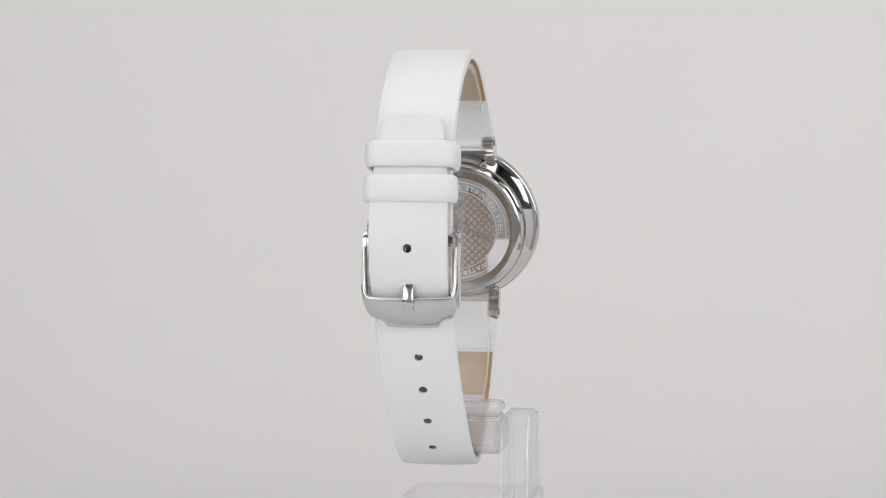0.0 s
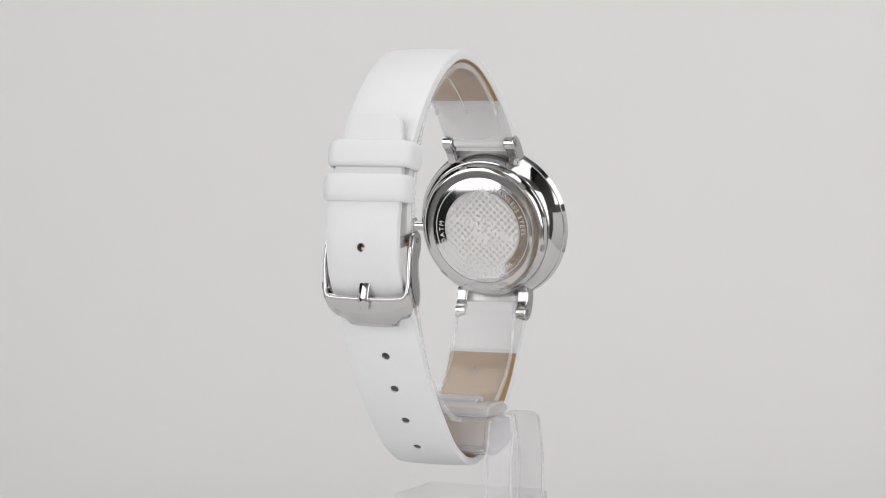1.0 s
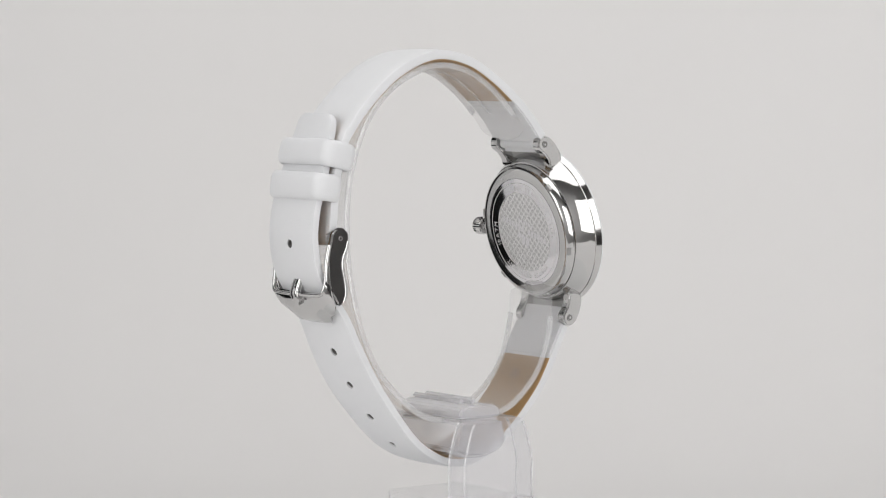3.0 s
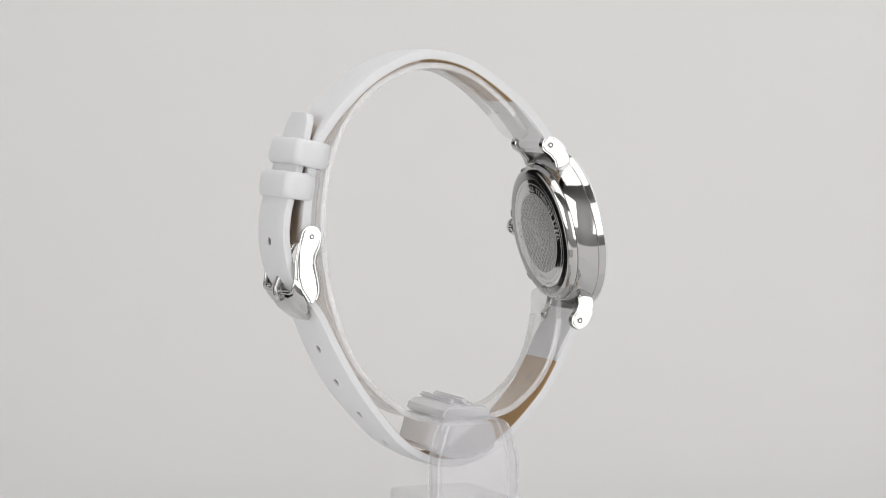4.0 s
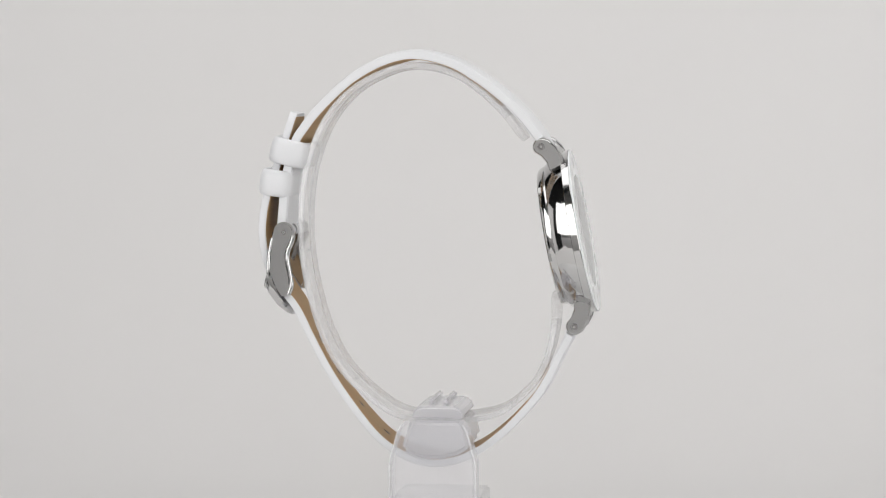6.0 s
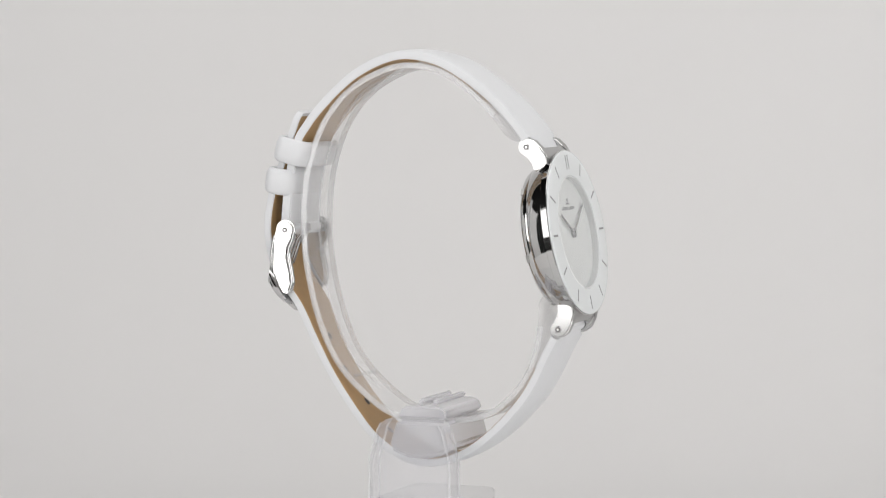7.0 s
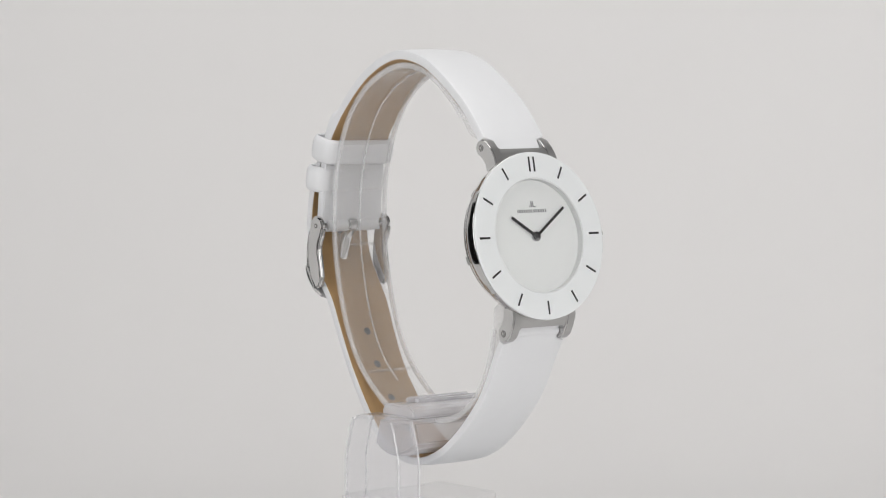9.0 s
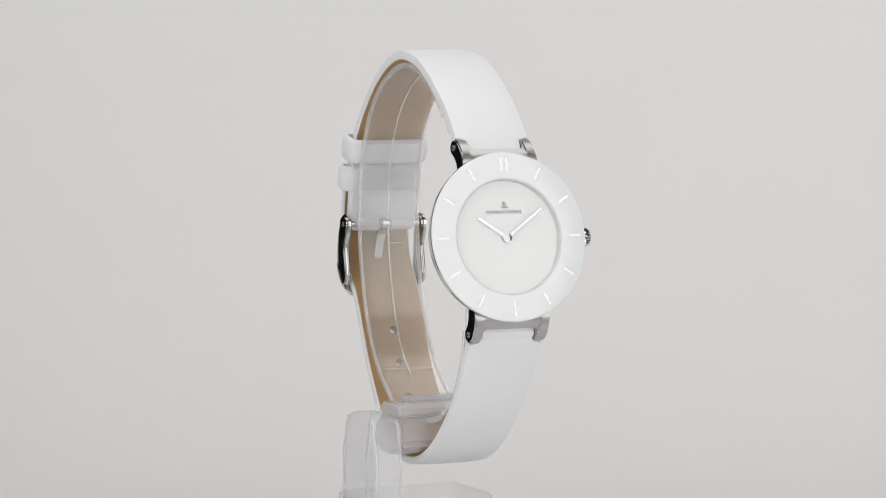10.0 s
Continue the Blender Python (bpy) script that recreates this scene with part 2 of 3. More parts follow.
def build_watch():
    watch = thing("wristwatch", "slim silver wristwatch with white dial and white leather strap", "watch")
    # strap, short side from the buckle over the top to the case
    def half_short(u):
        w = 8.1 - 0.25 * math.sin(math.pi * u)
        return 5.95 if u > 0.962 else w if u > 0.03 else 6.8
    upper = part("strap_upper", band(rise(SHORT), half_short, -0.35, 1.5, dome=0.25, aside=OFF), LEATHER, watch, "white leather strap half")
    part("lining", band(rise(SHORT), lambda u: 7.7, 1.45, 1.6, 0.175, 0.842, aside=OFF), LINING, upper, "tan leather lining")
    part("turned_end", band(rise(SHORT), lambda u: 7.6 if u < 0.955 else 5.85, 1.45, 1.7, 0.845, 0.985, aside=OFF), LEATHER, upper)
    part("turned_end", band(rise(SHORT), lambda u: 7.6, 1.45, 1.65, 0.0, 0.172, aside=OFF), LEATHER, upper)

    def half_long(u):
        if u < 0.026:
            return 5.95
        w = 8.1 - 0.3 * min(1, u * 3)
        if u > 0.88:
            w -= 2.1 * ((u - 0.88) / 0.12) ** 1.3
        if u > 0.985:
            w -= 1.3 * ((u - 0.985) / 0.015) ** 2
        return w
    def twist(u):
        return 4.8 * math.exp(-((u - 0.57) / 0.12) ** 2)
    lower = part("strap_lower", band(rise(LONG), half_long, -0.15, 1.4, dome=0.25, twist=twist, aside=sway), LEATHER, watch, "white leather strap half with punched holes")
    lining = part("lining", band(rise(LONG), lambda u: half_long(u) - 0.3, 1.35, 1.5, 0.088, 0.995, twist=twist, aside=sway), LINING, lower, "tan leather lining")
    part("turned_end", band(rise(LONG), lambda u: 7.6 if u > 0.028 else 5.85, 1.35, 1.6, 0.008, 0.085, aside=sway), LEATHER, lower)
    for aside in (1.0, 1.9, 2.8):
        part("stamp_bar", band(rise(LONG), lambda u: 0.26, 1.45, 1.53, 0.112, 0.134, aside=aside, round_by=0.02), STAMP, lower)
    rods = [((x + 2 * nx, y, z + LIFT + 2 * nz), (x - 4 * nx, y, z + LIFT - 4 * nz), 0.88) for x, z, nx, nz, y in HOLES]
    punch(lower, rods)
    punch(lining, rods)
    # each hole's cut wall gets a dark colour that includes the shade inside
    for x, z, nx, nz, y in HOLES:
        tube = rod((x + 0.12 * nx, y, z + LIFT + 0.12 * nz), (x - 1.5 * nx, y, z + LIFT - 1.5 * nz), 0.86, 24)
        bmesh.ops.delete(tube, geom=[f for f in tube.faces if len(f.verts) > 4], context="FACES")
        part("punched_hole", tube, RAW_SHADE, lower, "cut edge of a punched hole, darkened for the shade inside")
    for x, z in ((21.04, -15.93), (27.94, -52.79)):
        part("bar_loop", rod((x, OFF - 5.9, z + LIFT), (x, OFF + 5.9, z + LIFT), 1.05, 28, 0.2), LEATHER, watch, "leather turned round the spring bar")
    # keepers
    for name, x0, x1, z0, z1, tilt in (("upper_keeper", -35.3, -27.3, -20.0, -14.6, 13), ("lower_keeper", -37.5, -30.6, -26.4, -20.9, 8)):
        part(name, keeper(x0, x1, z0, z1, tilt), LEATHER, watch, "white leather strap loop")
    build_buckle(watch)
    build_case(watch)
    return watch


def keeper(x0, x1, z0, z1, tilt):
    """A leather loop round both strap ends, hollow."""
    bm = bmesh.new()
    cx, cz = (x0 + x1) / 2, (z0 + z1) / 2 + LIFT
    hx, hy, hz = (x1 - x0) / 2, 9.4, (z1 - z0) / 2
    m = Matrix.Translation((cx * MM, OFF * MM, cz * MM)) @ Matrix.Rotation(radians(tilt), 4, "Y")

    def ring(ax, ay, z, r):
        out = []
        for sx, sy, k0 in ((1, 1, 0), (-1, 1, 90), (-1, -1, 180), (1, -1, 270)):
            for k in range(0, 91, 18):
                a = radians(k0 + k)
                out.append(bm.verts.new(m @ Vector(((sx * (ax - r) + r * math.cos(a)) * MM, (sy * (ay - r) + r * math.sin(a)) * MM, z * MM))))
        return out
    t, e = 1.3, 0.75
    rings = [ring(hx - t, hy - t, -hz + 0.2, 0.9), ring(hx - e, hy - e, -hz, 2.0)]
    for k in range(9):
        # the outer face swells between rolled edges
        a = radians(-80 + 20 * k)
        rings.append(ring(hx - e + e * math.cos(a), hy - e + e * math.cos(a), math.copysign(abs(math.sin(a)) ** 0.6, a) * hz, 2.6))
    rings += [ring(hx - e, hy - e, hz, 2.0), ring(hx - t, hy - t, hz - 0.2, 0.9)]
    for p, q in zip(rings, rings[1:] + rings[:1]):
        for i in range(len(p)):
            j = (i + 1) % len(p)
            bm.faces.new((p[i], p[j], q[j], q[i]))
    return bm


def buckle_bar():
    """The cross bar: a bowed plate whose ends turn up into the side arms."""
    prof = rise([(-36.1, -45.1), (-35.6, -44.6), (-34.9, -44.7), (-33.2, -46.7), (-31.6, -48.5), (-30.8, -50.3), (-31.1, -51.1), (-32.0, -50.8), (-34.1, -49.2), (-35.6, -47.2)])
    bm = bmesh.new()
    rings = []
    side = ((9.55, 2.3, 0.22), (9.5, 1.5, 0.34), (9.2, 0.8, 0.5), (8.7, 0.35, 0.62), (8.0, 0.1, 0.70), (7.0, 0.0, 0.74), (6.1, -0.02, 0.77), (5.6, -0.04, 0.86), (5.1, -0.05, 0.98), (3.0, -0.1, 1.0))
    for y, up, k in [(-y, up, k) for y, up, k in side] + [(0.0, -0.15, 1.0)] + [row for row in side[::-1]]:
        # the plate hangs from its upper edge and ends in a narrower lip
        rings.append([bm.verts.new(((-35.6 + (x + 35.6) * k) * MM, y * MM, (50.4 + (z - 50.4) * k + up) * MM)) for x, z in prof])
    for p, q in zip(rings, rings[1:]):
        for i in range(len(p)):
            j = (i + 1) % len(p)
            bm.faces.new((p[i], p[j], q[j], q[i]))
    bm.faces.new(rings[0])
    bm.faces.new(rings[-1][::-1])
    return bm


def tube_along(points, r, n=12):
    """A round bar of radius r through the points (x, y, z), counted from the lens."""
    pts = [Vector((x, y, z + LIFT)) * MM for x, y, z in points]
    line = []
    for i in range(len(pts) - 1):
        p0, p1, p2, p3 = pts[max(0, i - 1)], pts[i], pts[i + 1], pts[min(len(pts) - 1, i + 2)]
        for k in range(6):
            t = k / 6
            line.append(0.5 * ((2 * p1) + (p2 - p0) * t + (2 * p0 - 5 * p1 + 4 * p2 - p3) * t * t + (3 * p1 - p0 - 3 * p2 + p3) * t ** 3))
    line.append(pts[-1])
    bm = bmesh.new()
    rings = []
    for i, p in enumerate(line):
        t = (line[min(len(line) - 1, i + 1)] - line[max(0, i - 1)]).normalized()
        u = t.cross(Vector((1, 0, 0))).normalized()
        v = t.cross(u)
        rings.append([bm.verts.new(p + r * MM * (u * math.cos(2 * math.pi * k / n) + v * math.sin(2 * math.pi * k / n))) for k in range(n)])
    for p, q in zip(rings, rings[1:]):
        for i in range(n):
            j = (i + 1) % n
            bm.faces.new((p[i], p[j], q[j], q[i]))
    bm.faces.new(rings[0])
    bm.faces.new(rings[-1][::-1])
    return bm


def build_buckle(watch):
    buckle = part("buckle", buckle_bar(), STEEL, watch, "polished steel pin buckle")
    buckle.matrix_local = Matrix.Translation((0, OFF * MM, 0))
    part("buckle_rim", tube_along([(-34.5, -9.05, -35.0), (-35.2, -9.1, -38.5), (-35.4, -9.05, -42.2), (-35.8, -8.75, -44.1), (-36.05, -7.9, -45.0), (-36.2, -5.0, -45.2), (-36.25, 0.0, -45.3),
                                   (-36.2, 5.0, -45.2), (-36.05, 7.9, -45.0), (-35.8, 8.75, -44.1), (-35.4, 9.05, -42.2), (-35.2, 9.1, -38.5), (-34.5, 9.05, -35.0)], 0.42), STEEL, buckle, "rounded polished rim of the buckle", angle=80)
    arc = [(-32.1 + 2.15 * math.cos(radians(k)), -33.75 + 2.15 * math.sin(radians(k))) for k in range(0, 181, 20)]
    outline = arc + [(-34.9, -36.0), (-35.1, -39.0), (-35.0, -42.0), (-34.4, -44.3), (-32.4, -47.4), (-31.2, -46.8), (-30.6, -45.0), (-30.9, -42.5), (-31.6, -39.5), (-31.4, -37.5), (-30.4, -35.6)]
    for y in (-9.55, 8.4):
        part("side_arm", extrude_y(rise(outline), y, y + 1.15, 0.4, 4), STEEL, buckle)
    for y in (-8.95, 8.95):
        part("arm_rim", tube_along([(-30.2, y, -34.4), (-30.5, y, -35.8), (-31.3, y, -37.8), (-31.4, y, -39.6), (-30.85, y, -42.5), (-30.6, y, -44.8), (-31.2, y, -46.6)], 0.52), STEEL, buckle, "rounded inner edge of the side arm", angle=80)
    for s in (-1, 1):
        part("screw", rod((-32.1, s * 9.3, -33.75 + LIFT), (-32.1, s * 9.62, -33.75 + LIFT), 0.62, 20, 0.12), SATIN, buckle)
        # flat dark disc in place of the shaded recess round the pin
        part("screw_recess_shade", rod((-32.1, s * 9.5, -33.75 + LIFT), (-32.1, s * 9.63, -33.75 + LIFT), 0.5), RAW_SHADE, buckle)
        part("screw_pin", rod((-32.1, s * 9.5, -33.75 + LIFT), (-32.1, s * 9.66, -33.75 + LIFT), 0.3, 16, 0.06), STEEL, buckle)
    for y0, y1 in ((-6.9, -1.3), (1.3, 6.9)):
        part("hinge_loop", rod((-32.1, y0, -33.75 + LIFT), (-32.1, y1, -33.75 + LIFT), 1.25, 28, 0.2), LEATHER, buckle, "white leather turned round the hinge bar")
    part("hinge_bar", rod((-32.1, -8.5, -33.75 + LIFT), (-32.1, 8.5, -33.75 + LIFT), 0.7), STEEL, buckle)
    part("tongue_root", rod((-32.1, -1.1, -33.75 + LIFT), (-32.1, 1.1, -33.75 + LIFT), 1.5, 28, 0.35), STEEL, buckle)
    part("tongue", band(rise([(-31.4, -34.0), (-33.4, -36.5), (-34.95, -40.8), (-36.1, -43.6), (-36.5, -45.3), (-35.7, -47.3)]), lambda u: 1.15 if u < 0.93 else 0.9, -0.55, 0.65, round_by=0.55, dome=0.15, step=0.3), STEEL, buckle, "polished steel buckle tongue", angle=75)


def on_ring(bm, r0, r1, half, clock, x0, x1, shift=0.0):
    """Adds a bar that lies along a radius of the dial, at an hour of the clock, in the case's own space."""
    a = radians(clock * 30)
    m = Matrix.Rotation(-a, 4, "X")
    pts = []
    for x in (x0, x1):
        for y, z in ((shift - half, r0), (shift + half, r0), (shift + half, r1), (shift - half, r1)):
            pts.append(bm.verts.new(m @ Vector((x * MM, y * MM, z * MM))))
    for f in ((0, 1, 2, 3), (4, 7, 6, 5), (0, 4, 5, 1), (1, 5, 6, 2), (2, 6, 7, 3), (3, 7, 4, 0)):
        bm.faces.new([pts[i] for i in f])
    return bm


def letters(text, size):
    """Flat letters of the built-in font as a list of (mesh, advance)."""
    made = []
    for ch in text:
        if ch == " ":
            made.append((None, size * 0.42))
            continue
        cu = bpy.data.curves.new("letter", "FONT")
        cu.body, cu.size, cu.align_x, cu.extrude, cu.resolution_u = ch, size, "CENTER", 0.01, 2
        ob = new("letter", cu)
        dg = bpy.context.evaluated_depsgraph_get()
        me = bpy.data.meshes.new_from_object(ob.evaluated_get(dg))
        w = max(v.co.x for v in me.vertices) - min(v.co.x for v in me.vertices)
        made.append((me, w + size * 0.16))
        bpy.data.objects.remove(ob)
    return made


def build_case(watch):
    side = [(16.6, -1.95), (16.5, -2.3), (16.3, -3.0), (16.05, -3.7), (15.7, -4.4), (15.3, -5.05), (14.95, -5.5), (14.8, -5.68), (14.65, -5.72)]
    case = part("case", lathe([(11.75, -0.43), (16.8, -0.43), (17.0, -0.45), (17.05, -0.55), (16.8, -1.85), (16.68, -1.93)] + side + [(14.6, -5.6), (11.75, -5.6), (11.75, -0.43)], 128), STEEL, watch, "polished steel watch case")
    case.matrix_local = Matrix.Translation((FACE[0] * MM, OFF * MM, (FACE[1] + LIFT) * MM)) @ Matrix.Rotation(radians(-LEAN), 4, "Y")
    bezel = part("bezel", lathe([(11.7, -0.3), (11.7, -0.12), (11.8, 0.0), (16.6, 0.0), (16.86, -0.05), (16.98, -0.15), (17.0, -0.3), (16.95, -0.4), (11.7, -0.42), (11.7, -0.3)], 128), CERAMIC, case, "glossy white bezel ring")
    for hour in range(12):
        if hour == 0:
            for s in (-0.62, 0.62):
                part("hour_marker", on_ring(bmesh.new(), 13.0, 16.0, 0.22, 0, -0.02, 0.03, s), DARK_METAL, bezel)
        else:
            part("hour_marker", on_ring(bmesh.new(), 13.2, 15.9, 0.21, hour, -0.02, 0.03), DARK_METAL, bezel)
    part("dial_wall", lathe([(11.72, -1.75), (11.72, -0.2), (11.5, -0.2), (11.4, -1.75), (11.72, -1.75)]), REHAUT, case)
    dial = part("dial", lathe([(0, -1.42), (11.6, -1.42), (11.6, -2.0), (0, -2.0)]), DIAL, case, "plain silvery white watch dial")
    part("crystal", lathe([(0, 0.03), (11.4, 0.03), (11.4, -0.09), (0, -0.09)]), GLASS, case, "clear flat watch glass")
    # maker's mark as plain bars
    y = -4.0
    for w in (0.24, 0.36, 0.36, 0.36, 0.36, 0.3, 0.34, 0.0, 0.3, 0.3, 0.5, 0.36, 0.36, 0.34):
        if w:
            part("printed_bar", box(-1.42, -1.395, y, y + w, 4.85, 5.5), PRINT, dial)
        y += w + 0.25 if w else 0.2
    for y0, y1, z0, z1 in ((-0.75, -0.45, 5.95, 6.3), (-0.3, 0.0, 5.95, 7.2), (0.18, 0.42, 5.95, 7.2), (0.42, 0.95, 5.95, 6.15)):
        part("printed_bar", box(-1.42, -1.395, y0, y1, z0, z1), PRINT, dial)
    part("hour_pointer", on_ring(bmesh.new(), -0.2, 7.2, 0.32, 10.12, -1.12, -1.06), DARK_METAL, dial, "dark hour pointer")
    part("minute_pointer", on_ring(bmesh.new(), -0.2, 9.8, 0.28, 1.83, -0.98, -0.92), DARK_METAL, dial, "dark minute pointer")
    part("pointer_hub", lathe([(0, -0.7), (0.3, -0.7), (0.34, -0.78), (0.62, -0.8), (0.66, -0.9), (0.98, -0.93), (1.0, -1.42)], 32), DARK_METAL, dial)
    build_back(case)
    # crown
    crown = part("crown", crown_mesh(), STEEL, case, "ribbed steel winding crown")
    part("stem", rod((-4.6, 14.6, 0), (-4.6, 17.2, 0), 1.1), STEEL, crown)
    # lugs
    for s in (1, -1):
        part("lug_bridge", lug_bridge(s), SATIN, case, "satin steel plate between the lugs")
        for y in (-1, 1):
            lug = part("lug", lug_mesh(s, y), STEEL, case, "steel strap lug with satin front")
            lug.data.materials.append(SATIN)
            for f in lug.data.polygons:
                f.material_index = int(abs(f.normal.y) < 0.3 and f.normal.x > 0.2)
            part("screw", rod((-5.2, y * 8.2, s * 18.75), (-5.2, y * 8.42, s * 18.75), 0.75, 20, 0.12), STEEL, lug)
            # a dark disc, not a hollow, gives the screw's recess its shade
            part("screw_recess_shade", rod((-5.2, y * 8.3, s * 18.75), (-5.2, y * 8.43, s * 18.75), 0.56), RAW_SHADE, lug)
            part("screw_pin", rod((-5.2, y * 8.3, s * 18.75), (-5.2, y * 8.46, s * 18.75), 0.34, 16, 0.08), STEEL, lug)
        part("spring_bar", rod((-5.2, -7.0, s * 18.75), (-5.2, 7.0, s * 18.75), 0.7), STEEL, case)


def crown_mesh():
    bm = bmesh.new()
    n = 48
    prof = ((0.0, 20.0, 0), (1.4, 19.98, 0), (1.8, 19.75, 1), (1.95, 19.3, 1), (1.95, 17.6, 1), (1.8, 17.25, 1), (1.2, 17.15, 0), (0.0, 17.15, 0))
    rings = []
    for r, y, rib in prof:
        if r == 0:
            rings.append([bm.verts.new((-4.6 * MM, y * MM, 0))])
        else:
            rings.append([bm.verts.new(((-4.6 + (r - rib * 0.14 * (i % 2)) * math.cos(2 * math.pi * i / n)) * MM, y * MM, (r - rib * 0.14 * (i % 2)) * math.sin(2 * math.pi * i / n) * MM)) for i in range(n)])
    for p, q in zip(rings, rings[1:]):
        for i in range(n):
            j = (i + 1) % n
            if len(p) == 1:
                bm.faces.new((p[0], q[i], q[j]))
            elif len(q) == 1:
                bm.faces.new((p[i], p[j], q[0]))
            else:
                bm.faces.new((p[i], p[j], q[j], q[i]))
    return bm


def lug_mesh(s, y):
    """One curved arm, its outline in the case's x (out of the face) and z (along the strap)."""
    arc = [(-5.2 + 1.75 * math.cos(radians(k)), 18.75 + 1.75 * math.sin(radians(k))) for k in range(60, 241, 20)]
    pts = [(-1.3, 14.6), (-1.35, 16.2), (-2.2, 18.2), (-3.4, 19.8)] + arc + [(-5.5, 16.7), (-4.7, 15.3), (-4.5, 13.6), (-1.6, 13.6)]
    pts = [(px, s * pz) for px, pz in pts]
    y0, y1 = sorted((y * 6.05, y * 8.3))
    return extrude_y(pts, y0, y1, 0.3, 3)


def lug_bridge(s):
    """The plate that joins a pair of lugs: it slopes away from the bezel and rises towards both lugs in a hollow."""
    bm = bmesh.new()
    front, rear = [], []
    ys = [8.25 * (2 * i / 24 - 1) for i in range(25)]
    for y in ys:
        k = min(1.0, max(0.0, (abs(y) - 5.5) / 0.7))
        top = 18.1 + 0.8 * k * k * (3 - 2 * k)
        if abs(y) > 7.6:
            top -= 0.3 * (abs(y) - 7.6)
        a, b = [], []
        for r in range(9):
            z = 13.4 + (top - 13.4) * r / 8
            x = -1.38 - 0.17 * max(0.0, z - 15.4) ** 2
            a.append(bm.verts.new((x * MM, y * MM, s * z * MM)))
            b.append(bm.verts.new(((x - 1.5) * MM, y * MM, s * (z - 0.25) * MM)))
        front.append(a)
        rear.append(b)
    for i in range(24):
        for r in range(8):
            bm.faces.new((front[i][r], front[i + 1][r], front[i + 1][r + 1], front[i][r + 1]))
            bm.faces.new((rear[i][r], rear[i][r + 1], rear[i + 1][r + 1], rear[i + 1][r]))
        bm.faces.new((front[i][8], front[i + 1][8], rear[i + 1][8], rear[i][8]))
        bm.faces.new((front[i][0], rear[i][0], rear[i + 1][0], front[i + 1][0]))
    for i in (0, 24):
        for r in range(8):
            bm.faces.new((front[i][r], front[i][r + 1], rear[i][r + 1], rear[i][r]))
    return bm


def build_back(case):
    back = part("caseback", lathe([(14.5, -5.5), (14.5, -5.95), (14.42, -6.3), (14.2, -6.8), (13.9, -7.25), (13.6, -7.44), (13.2, -7.54), (12.8, -7.565), (11.65, -7.585), (11.6, -7.4), (11.5, -5.6), (14.5, -5.5)], 128), STEEL, case, "polished screw-on case back")
    disc = part("engraved_disc", lathe([(11.58, -7.3), (11.58, -7.57), (11.5, -7.6), (0, -7.6), (0, -7.3), (11.58, -7.3)]), BACK, back, "mirror steel disc with engraved lettering")
    for r in (8.6, 10.7):
        part("engraved_ring", lathe([(r - 0.07, -7.59), (r - 0.07, -7.62), (r + 0.07, -7.62), (r + 0.07, -7.59), (r - 0.07, -7.59)]), ENGRAVE, disc)
    part("woven_field", lathe([(8.45, -7.59), (8.45, -7.62), (0, -7.62), (0, -7.59)]), weave_material(), disc, "woven pattern in steel")
    # notches for the opening key
    for k in range(6):
        bm = box(-7.4, -6.3, -0.85, 0.85, 12.95, 14.25, 0.12, 1)
        bmesh.ops.rotate(bm, verts=bm.verts, cent=(0, 0, 0), matrix=Matrix.Rotation(radians(k * 60 + 45), 3, "X"))
        part("key_notch", bm, SATIN, back)
    # lettering round the rim, seen from behind
    bm = bmesh.new()
    for text, start, end, size in (("ALL STAINLESS STEEL", -10, 97, 1.5), ("WATER RESISTANT", 138, 228, 1.5), ("10ATM", 250, 282, 1.5)):
        row = letters(text, size)
        k1 = (end - start) / sum(adv for _, adv in row)
        a = start
        for me, adv in row:
            step = k1 * adv
            if me:
                k = radians(a + step / 2)
                # letters stand with their heads outwards
                m = Matrix(((0, 0, -1, -7.62), (-1, 0, 0, 0), (0, 1, 0, 9.05), (0, 0, 0, 1)))
                m = Matrix.Scale(MM, 4) @ Matrix.Rotation(k, 4, "X") @ m
                tmp = bmesh.new()
                tmp.from_mesh(me)
                tmp.transform(m)
                tmp.to_mesh(me)
                tmp.free()
                bm.from_mesh(me)
            a += step
    part("engraved_lettering", bm, ENGRAVE, disc, smooth=False)
    # maker's mark and model number as plain bars
    bars = [(-7.2 + 1.05 * k, -7.2 + 1.05 * k + 0.72, -0.1, 1.25) for k in range(14) if k != 6]
    bars += [(-2.6 + 0.85 * k, -2.6 + 0.85 * k + 0.5, 1.75, 2.55) for k in range(6)]
    bars += [(-1.9, -0.9, -2.9, -0.7), (-0.6, 0.5, -2.9, -0.7), (0.7, 1.8, -1.6, -0.7)]
    for y0, y1, z0, z1 in bars:
        bm = box(-7.64, -7.6, y0, y1, z0, z1)
        bmesh.ops.rotate(bm, verts=bm.verts, cent=(0, 0, 0), matrix=Matrix.Rotation(radians(19), 3, "X"))
        part("engraved_bar", bm, BACK, disc)


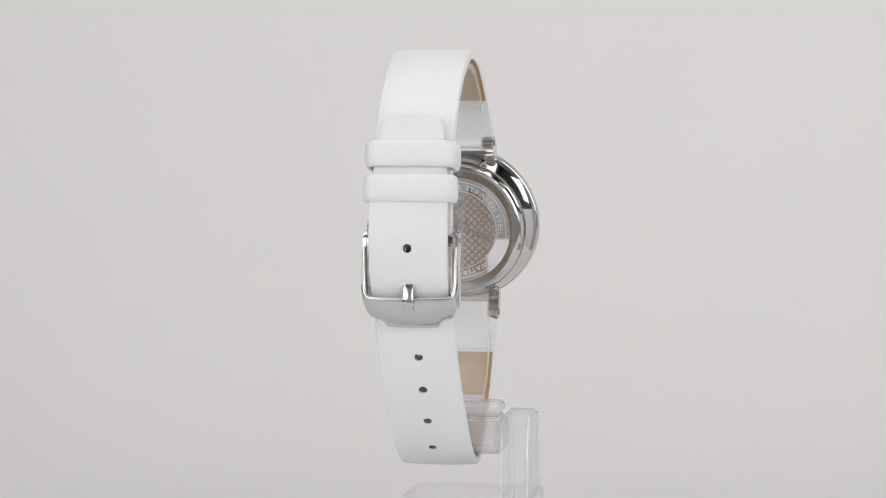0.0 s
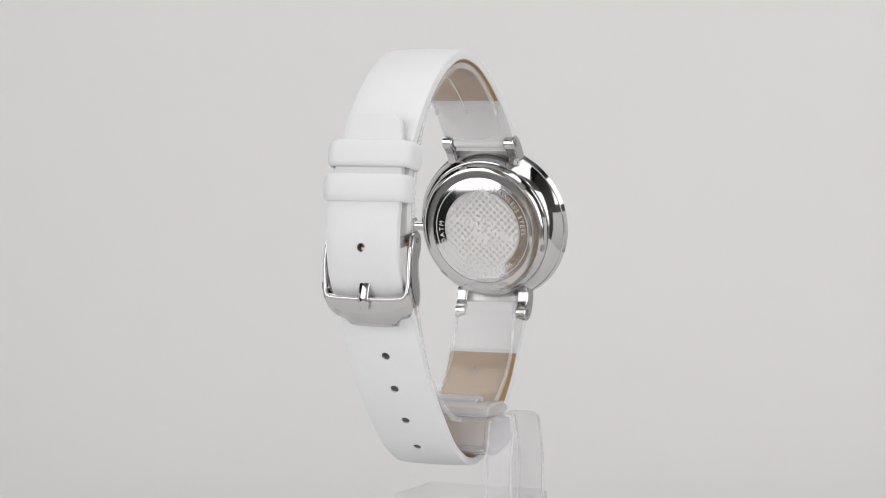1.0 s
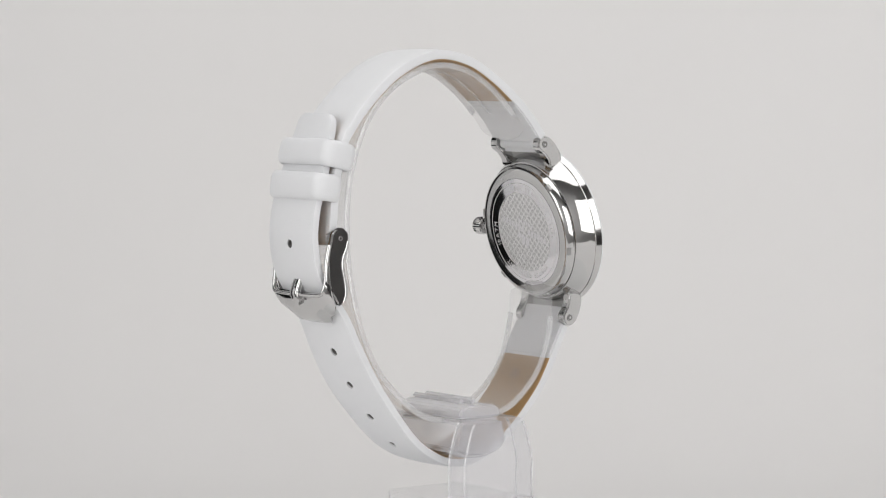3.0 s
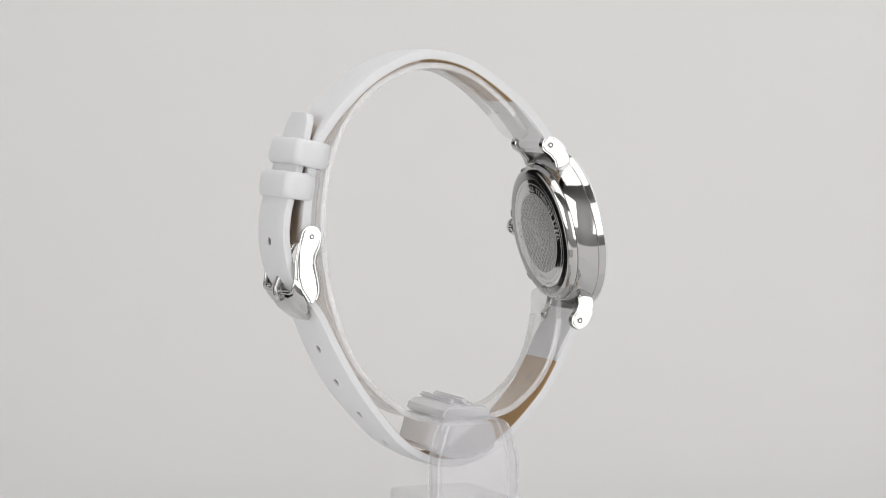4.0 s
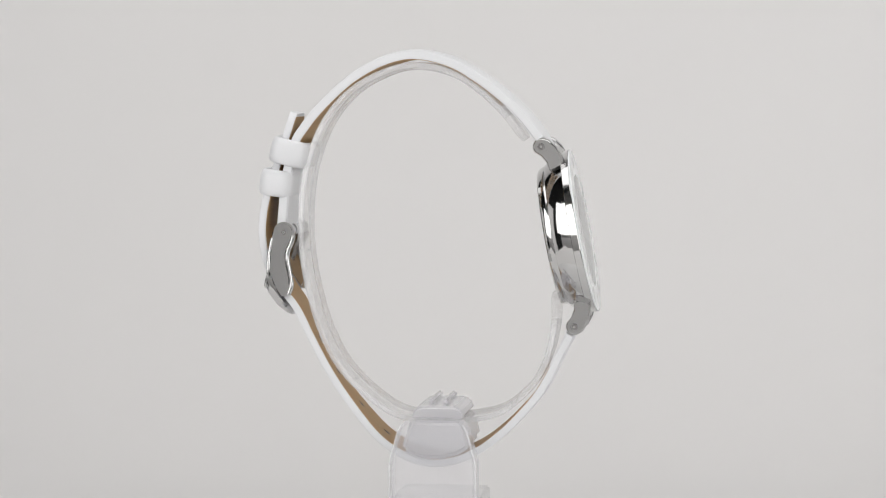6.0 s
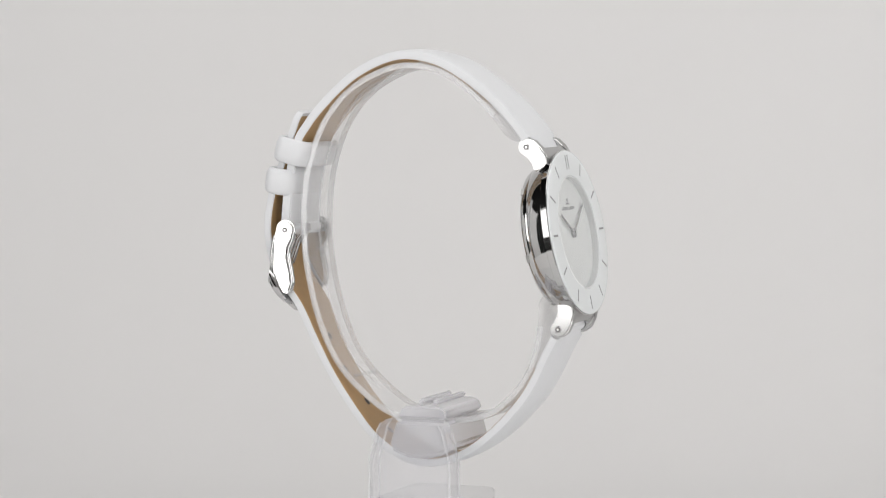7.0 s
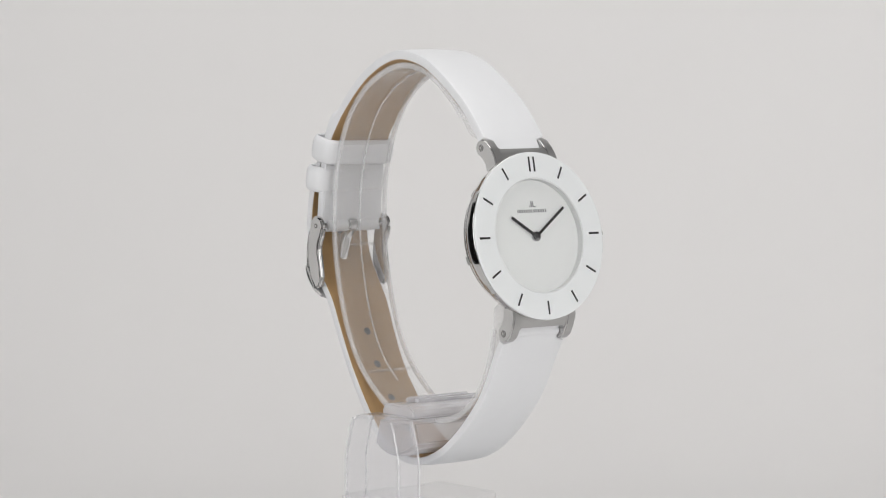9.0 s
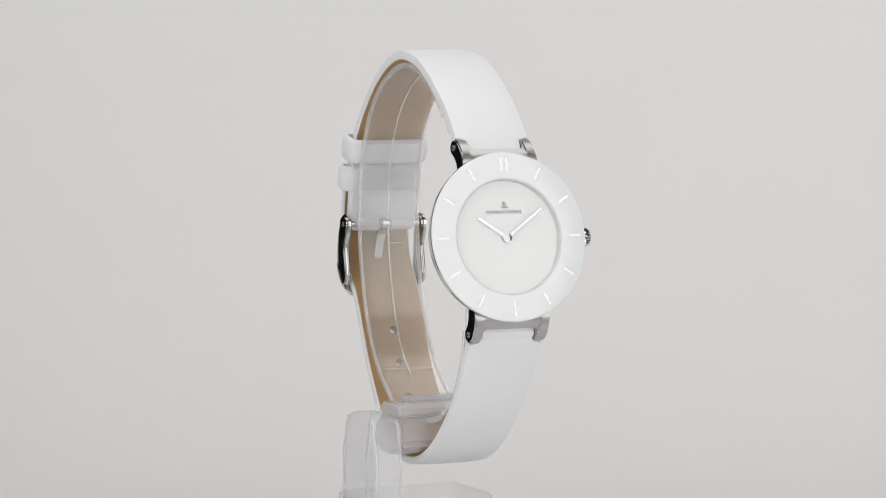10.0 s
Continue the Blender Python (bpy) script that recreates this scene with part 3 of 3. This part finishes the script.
def weave_material():
    m = mat("woven_steel", (0.80, 0.79, 0.79), 0.3, 1.0)
    nt = m.node_tree
    b = nt.nodes["Principled BSDF"]
    tc = nt.nodes["Texture Coordinate"]
    mp = nt.nodes["Mapping"]
    mp.inputs["Rotation"].default_value = (radians(45), 0, 0)
    w = []
    for d in ("Y", "Z"):
        t = nt.nodes.new("ShaderNodeTexWave")
        t.bands_direction = d
        t.inputs["Scale"].default_value = 280
        nt.links.new(mp.outputs[0], t.inputs["Vector"])
        w.append(t)
    mx = nt.nodes.new("ShaderNodeMath")
    mx.operation = "MINIMUM"
    nt.links.new(w[0].outputs["Fac"], mx.inputs[0])
    nt.links.new(w[1].outputs["Fac"], mx.inputs[1])
    rr = nt.nodes.new("ShaderNodeMapRange")
    for key, v in (("From Min", 0.08), ("From Max", 0.25), ("To Min", 0.07), ("To Max", 0.26)):
        rr.inputs[key].default_value = v
    nt.links.new(mx.outputs[0], rr.inputs["Value"])
    nt.links.new(rr.outputs[0], b.inputs["Roughness"])
    return m


# ---- the display stand ----
def build_stand():
    stand = thing("display_stand", "clear acrylic watch stand with a c-shaped cuff", "stand")
    # slab that stands beside the strap, with rounded shoulders
    shoulders = [(-8.8, -95.0), (9.0, -95.0), (9.0, -80.2), (8.7, -78.6), (7.3, -73.4), (6.5, -71.8), (5.2, -71.0), (-4.9, -71.0), (-6.2, -71.8), (-7.0, -73.4), (-8.5, -78.6), (-8.8, -80.2)]
    part("post", extrude_y(rise(shoulders), -19.3, -13.2, 0.7, 3), ACRYLIC, stand, "clear acrylic post")
    # pale rods along the slab's edges stand in for its edge highlights
    for y in (-18.9, -13.6):
        for side in (-1, 1):
            run = [(side * x, z) for x, z in ((8.75, -95.0), (8.75, -80.2), (8.45, -78.6), (7.0, -73.4), (6.2, -71.9))]
            edge = bmesh.new()
            for (x0, z0), (x1, z1) in zip(run, run[1:]):
                piece = rod((x0, y, z0 + LIFT), (x1, y, z1 + LIFT), 0.22, 8)
                me = bpy.data.meshes.new("piece")
                piece.to_mesh(me)
                piece.free()
                edge.from_mesh(me)
                bpy.data.meshes.remove(me)
            part("post_edge_highlight", edge, EDGE_GLINT, stand, "painted highlight along the post's rounded edge")
    part("arm", extrude_y(rise([(-7.2, -78.2), (-3.0, -79.8), (1.0, -79.9), (4.5, -79.0), (7.2, -77.3), (6.2, -73.4), (5.7, -71.9), (-5.2, -71.9), (-5.8, -73.4)]), -13.0, 8.4, 0.9, 3), MILKY, stand, "clear acrylic cross arm")
    part("clamp_plate", extrude_y(rise([(-5.0, -71.7), (5.6, -71.7), (5.5, -70.3), (4.9, -69.5), (3.6, -69.1), (-3.0, -69.1), (-4.3, -69.5), (-4.9, -70.3)]), -12.4, 8.4, 0.45, 3), MILKY, stand, "clear clamp plate over the cuff")
    for x in (-1.5, 1.5):
        part("clamp_rib", box(x - 0.6, x + 0.6, -8.6, 8.0, -69.1 + LIFT, -68.0 + LIFT, 0.35, 3), MILKY, stand)
    # pale upright pins that imitate the vertical highlights inside the arm
    for x in (-3.2, 3.4):
        part("arm_glint", rod((x, -11.6, -77.2 + LIFT), (x, -11.6, -73.6 + LIFT), 0.6, 16), EDGE_GLINT, stand)
    part("base_plate", box(-9.2, 9.2, -20.0, 7.2, -100 + LIFT, -87.8 + LIFT, 0.5, 2), FOOT, stand, "clear acrylic foot")
    line = [(24.3, -46.2), (24.4, -52.0), (23.3, -58.0), (21.4, -62.9), (18.4, -67.0), (13.2, -71.2), (6.8, -73.0), (0.0, -73.2), (-5.5, -73.0), (-10.5, -71.6), (-16.0, -67.7), (-20.6, -63.1), (-23.9, -57.8),
            (-26.8, -50.2), (-29.0, -40.0), (-29.5, -30.0), (-28.2, -20.0), (-24.6, -10.8), (-18.9, -4.1), (-11.5, 0.0), (-5.0, 1.3), (2.0, 0.0), (8.0, -3.5), (13.5, -8.5), (17.9, -14.2)]

    def cuff_half(u):
        s = min(1.0, 0.06 + min(u, 1 - u) * 62)
        return 6.6 * math.sqrt(1 - (1 - s) ** 2)
    # the strip bends inside the strap from one side of the case to the other
    part("cuff", band(rise(line), cuff_half, 0.0, 1.3, round_by=0.3, step=0.6, aside=0.5), FILM, stand, "clear bent plastic cuff")
    # whiter strips paint in the glow at the cuff's cut edges
    for side in (-1, 1):
        part("cuff_edge_highlight", band(rise(line), lambda u: 0.22, 0.05, 1.25, 0.035, 0.965, round_by=0.1, aside=0.5 + side * 6.85), EDGE_GLINT, stand, "painted highlight along the cuff's cut edge")
    inner = [(-15.3, -66.2), (-19.5, -62.2), (-22.7, -57.3), (-25.5, -49.8), (-27.6, -39.8), (-28.1, -30.0), (-26.8, -20.4), (-23.4, -11.6), (-17.9, -5.3), (-11.1, -1.4), (-5.0, -0.1), (1.7, -1.4), (7.3, -4.7), (12.4, -9.4)]
    part("seam", band(rise(inner), lambda u: 0.13, -0.05, 0.25, round_by=0.03), EDGE_GLINT, stand)
    for x, z, y0, y1 in ((-27.75, -37.8, -2.6, 3.2), (-17.6, -64.2, -5.6, 6.4)):
        part("cross_ridge", rod((x, y0, z + LIFT), (x, y1, z + LIFT), 0.3, 12), FILM, stand)
    return stand


def build_turntable():
    """A small round turntable just under the view, on a column that stands on the table."""
    table = thing("turntable", "white round turntable under the watch stand", "turntable")
    disc = lathe([(0, -100.05 + LIFT), (58, -100.05 + LIFT), (60, -101 + LIFT), (60, -106 + LIFT), (0, -106 + LIFT)], 96)
    bmesh.ops.rotate(disc, verts=disc.verts, cent=(0, 0, 0), matrix=Matrix.Rotation(radians(-90), 3, "Y"))
    part("disc", disc, TURN, table)
    part("column", rod((0, 0, -106 + LIFT), (0, 0, -120), 30, 48, 0.5), TURN, table)
    return table


build_setting()
turntable = build_turntable()
watch = build_watch()
stand = build_stand()


def motions():
    rows = [(i / 10, pose(0, 0, 0, 0, 0, 80.38 - 14.517 * i / 10)) for i in range(101)]
    walk(watch, rows)
    walk(stand, rows)
    walk(turntable, rows)


motions()
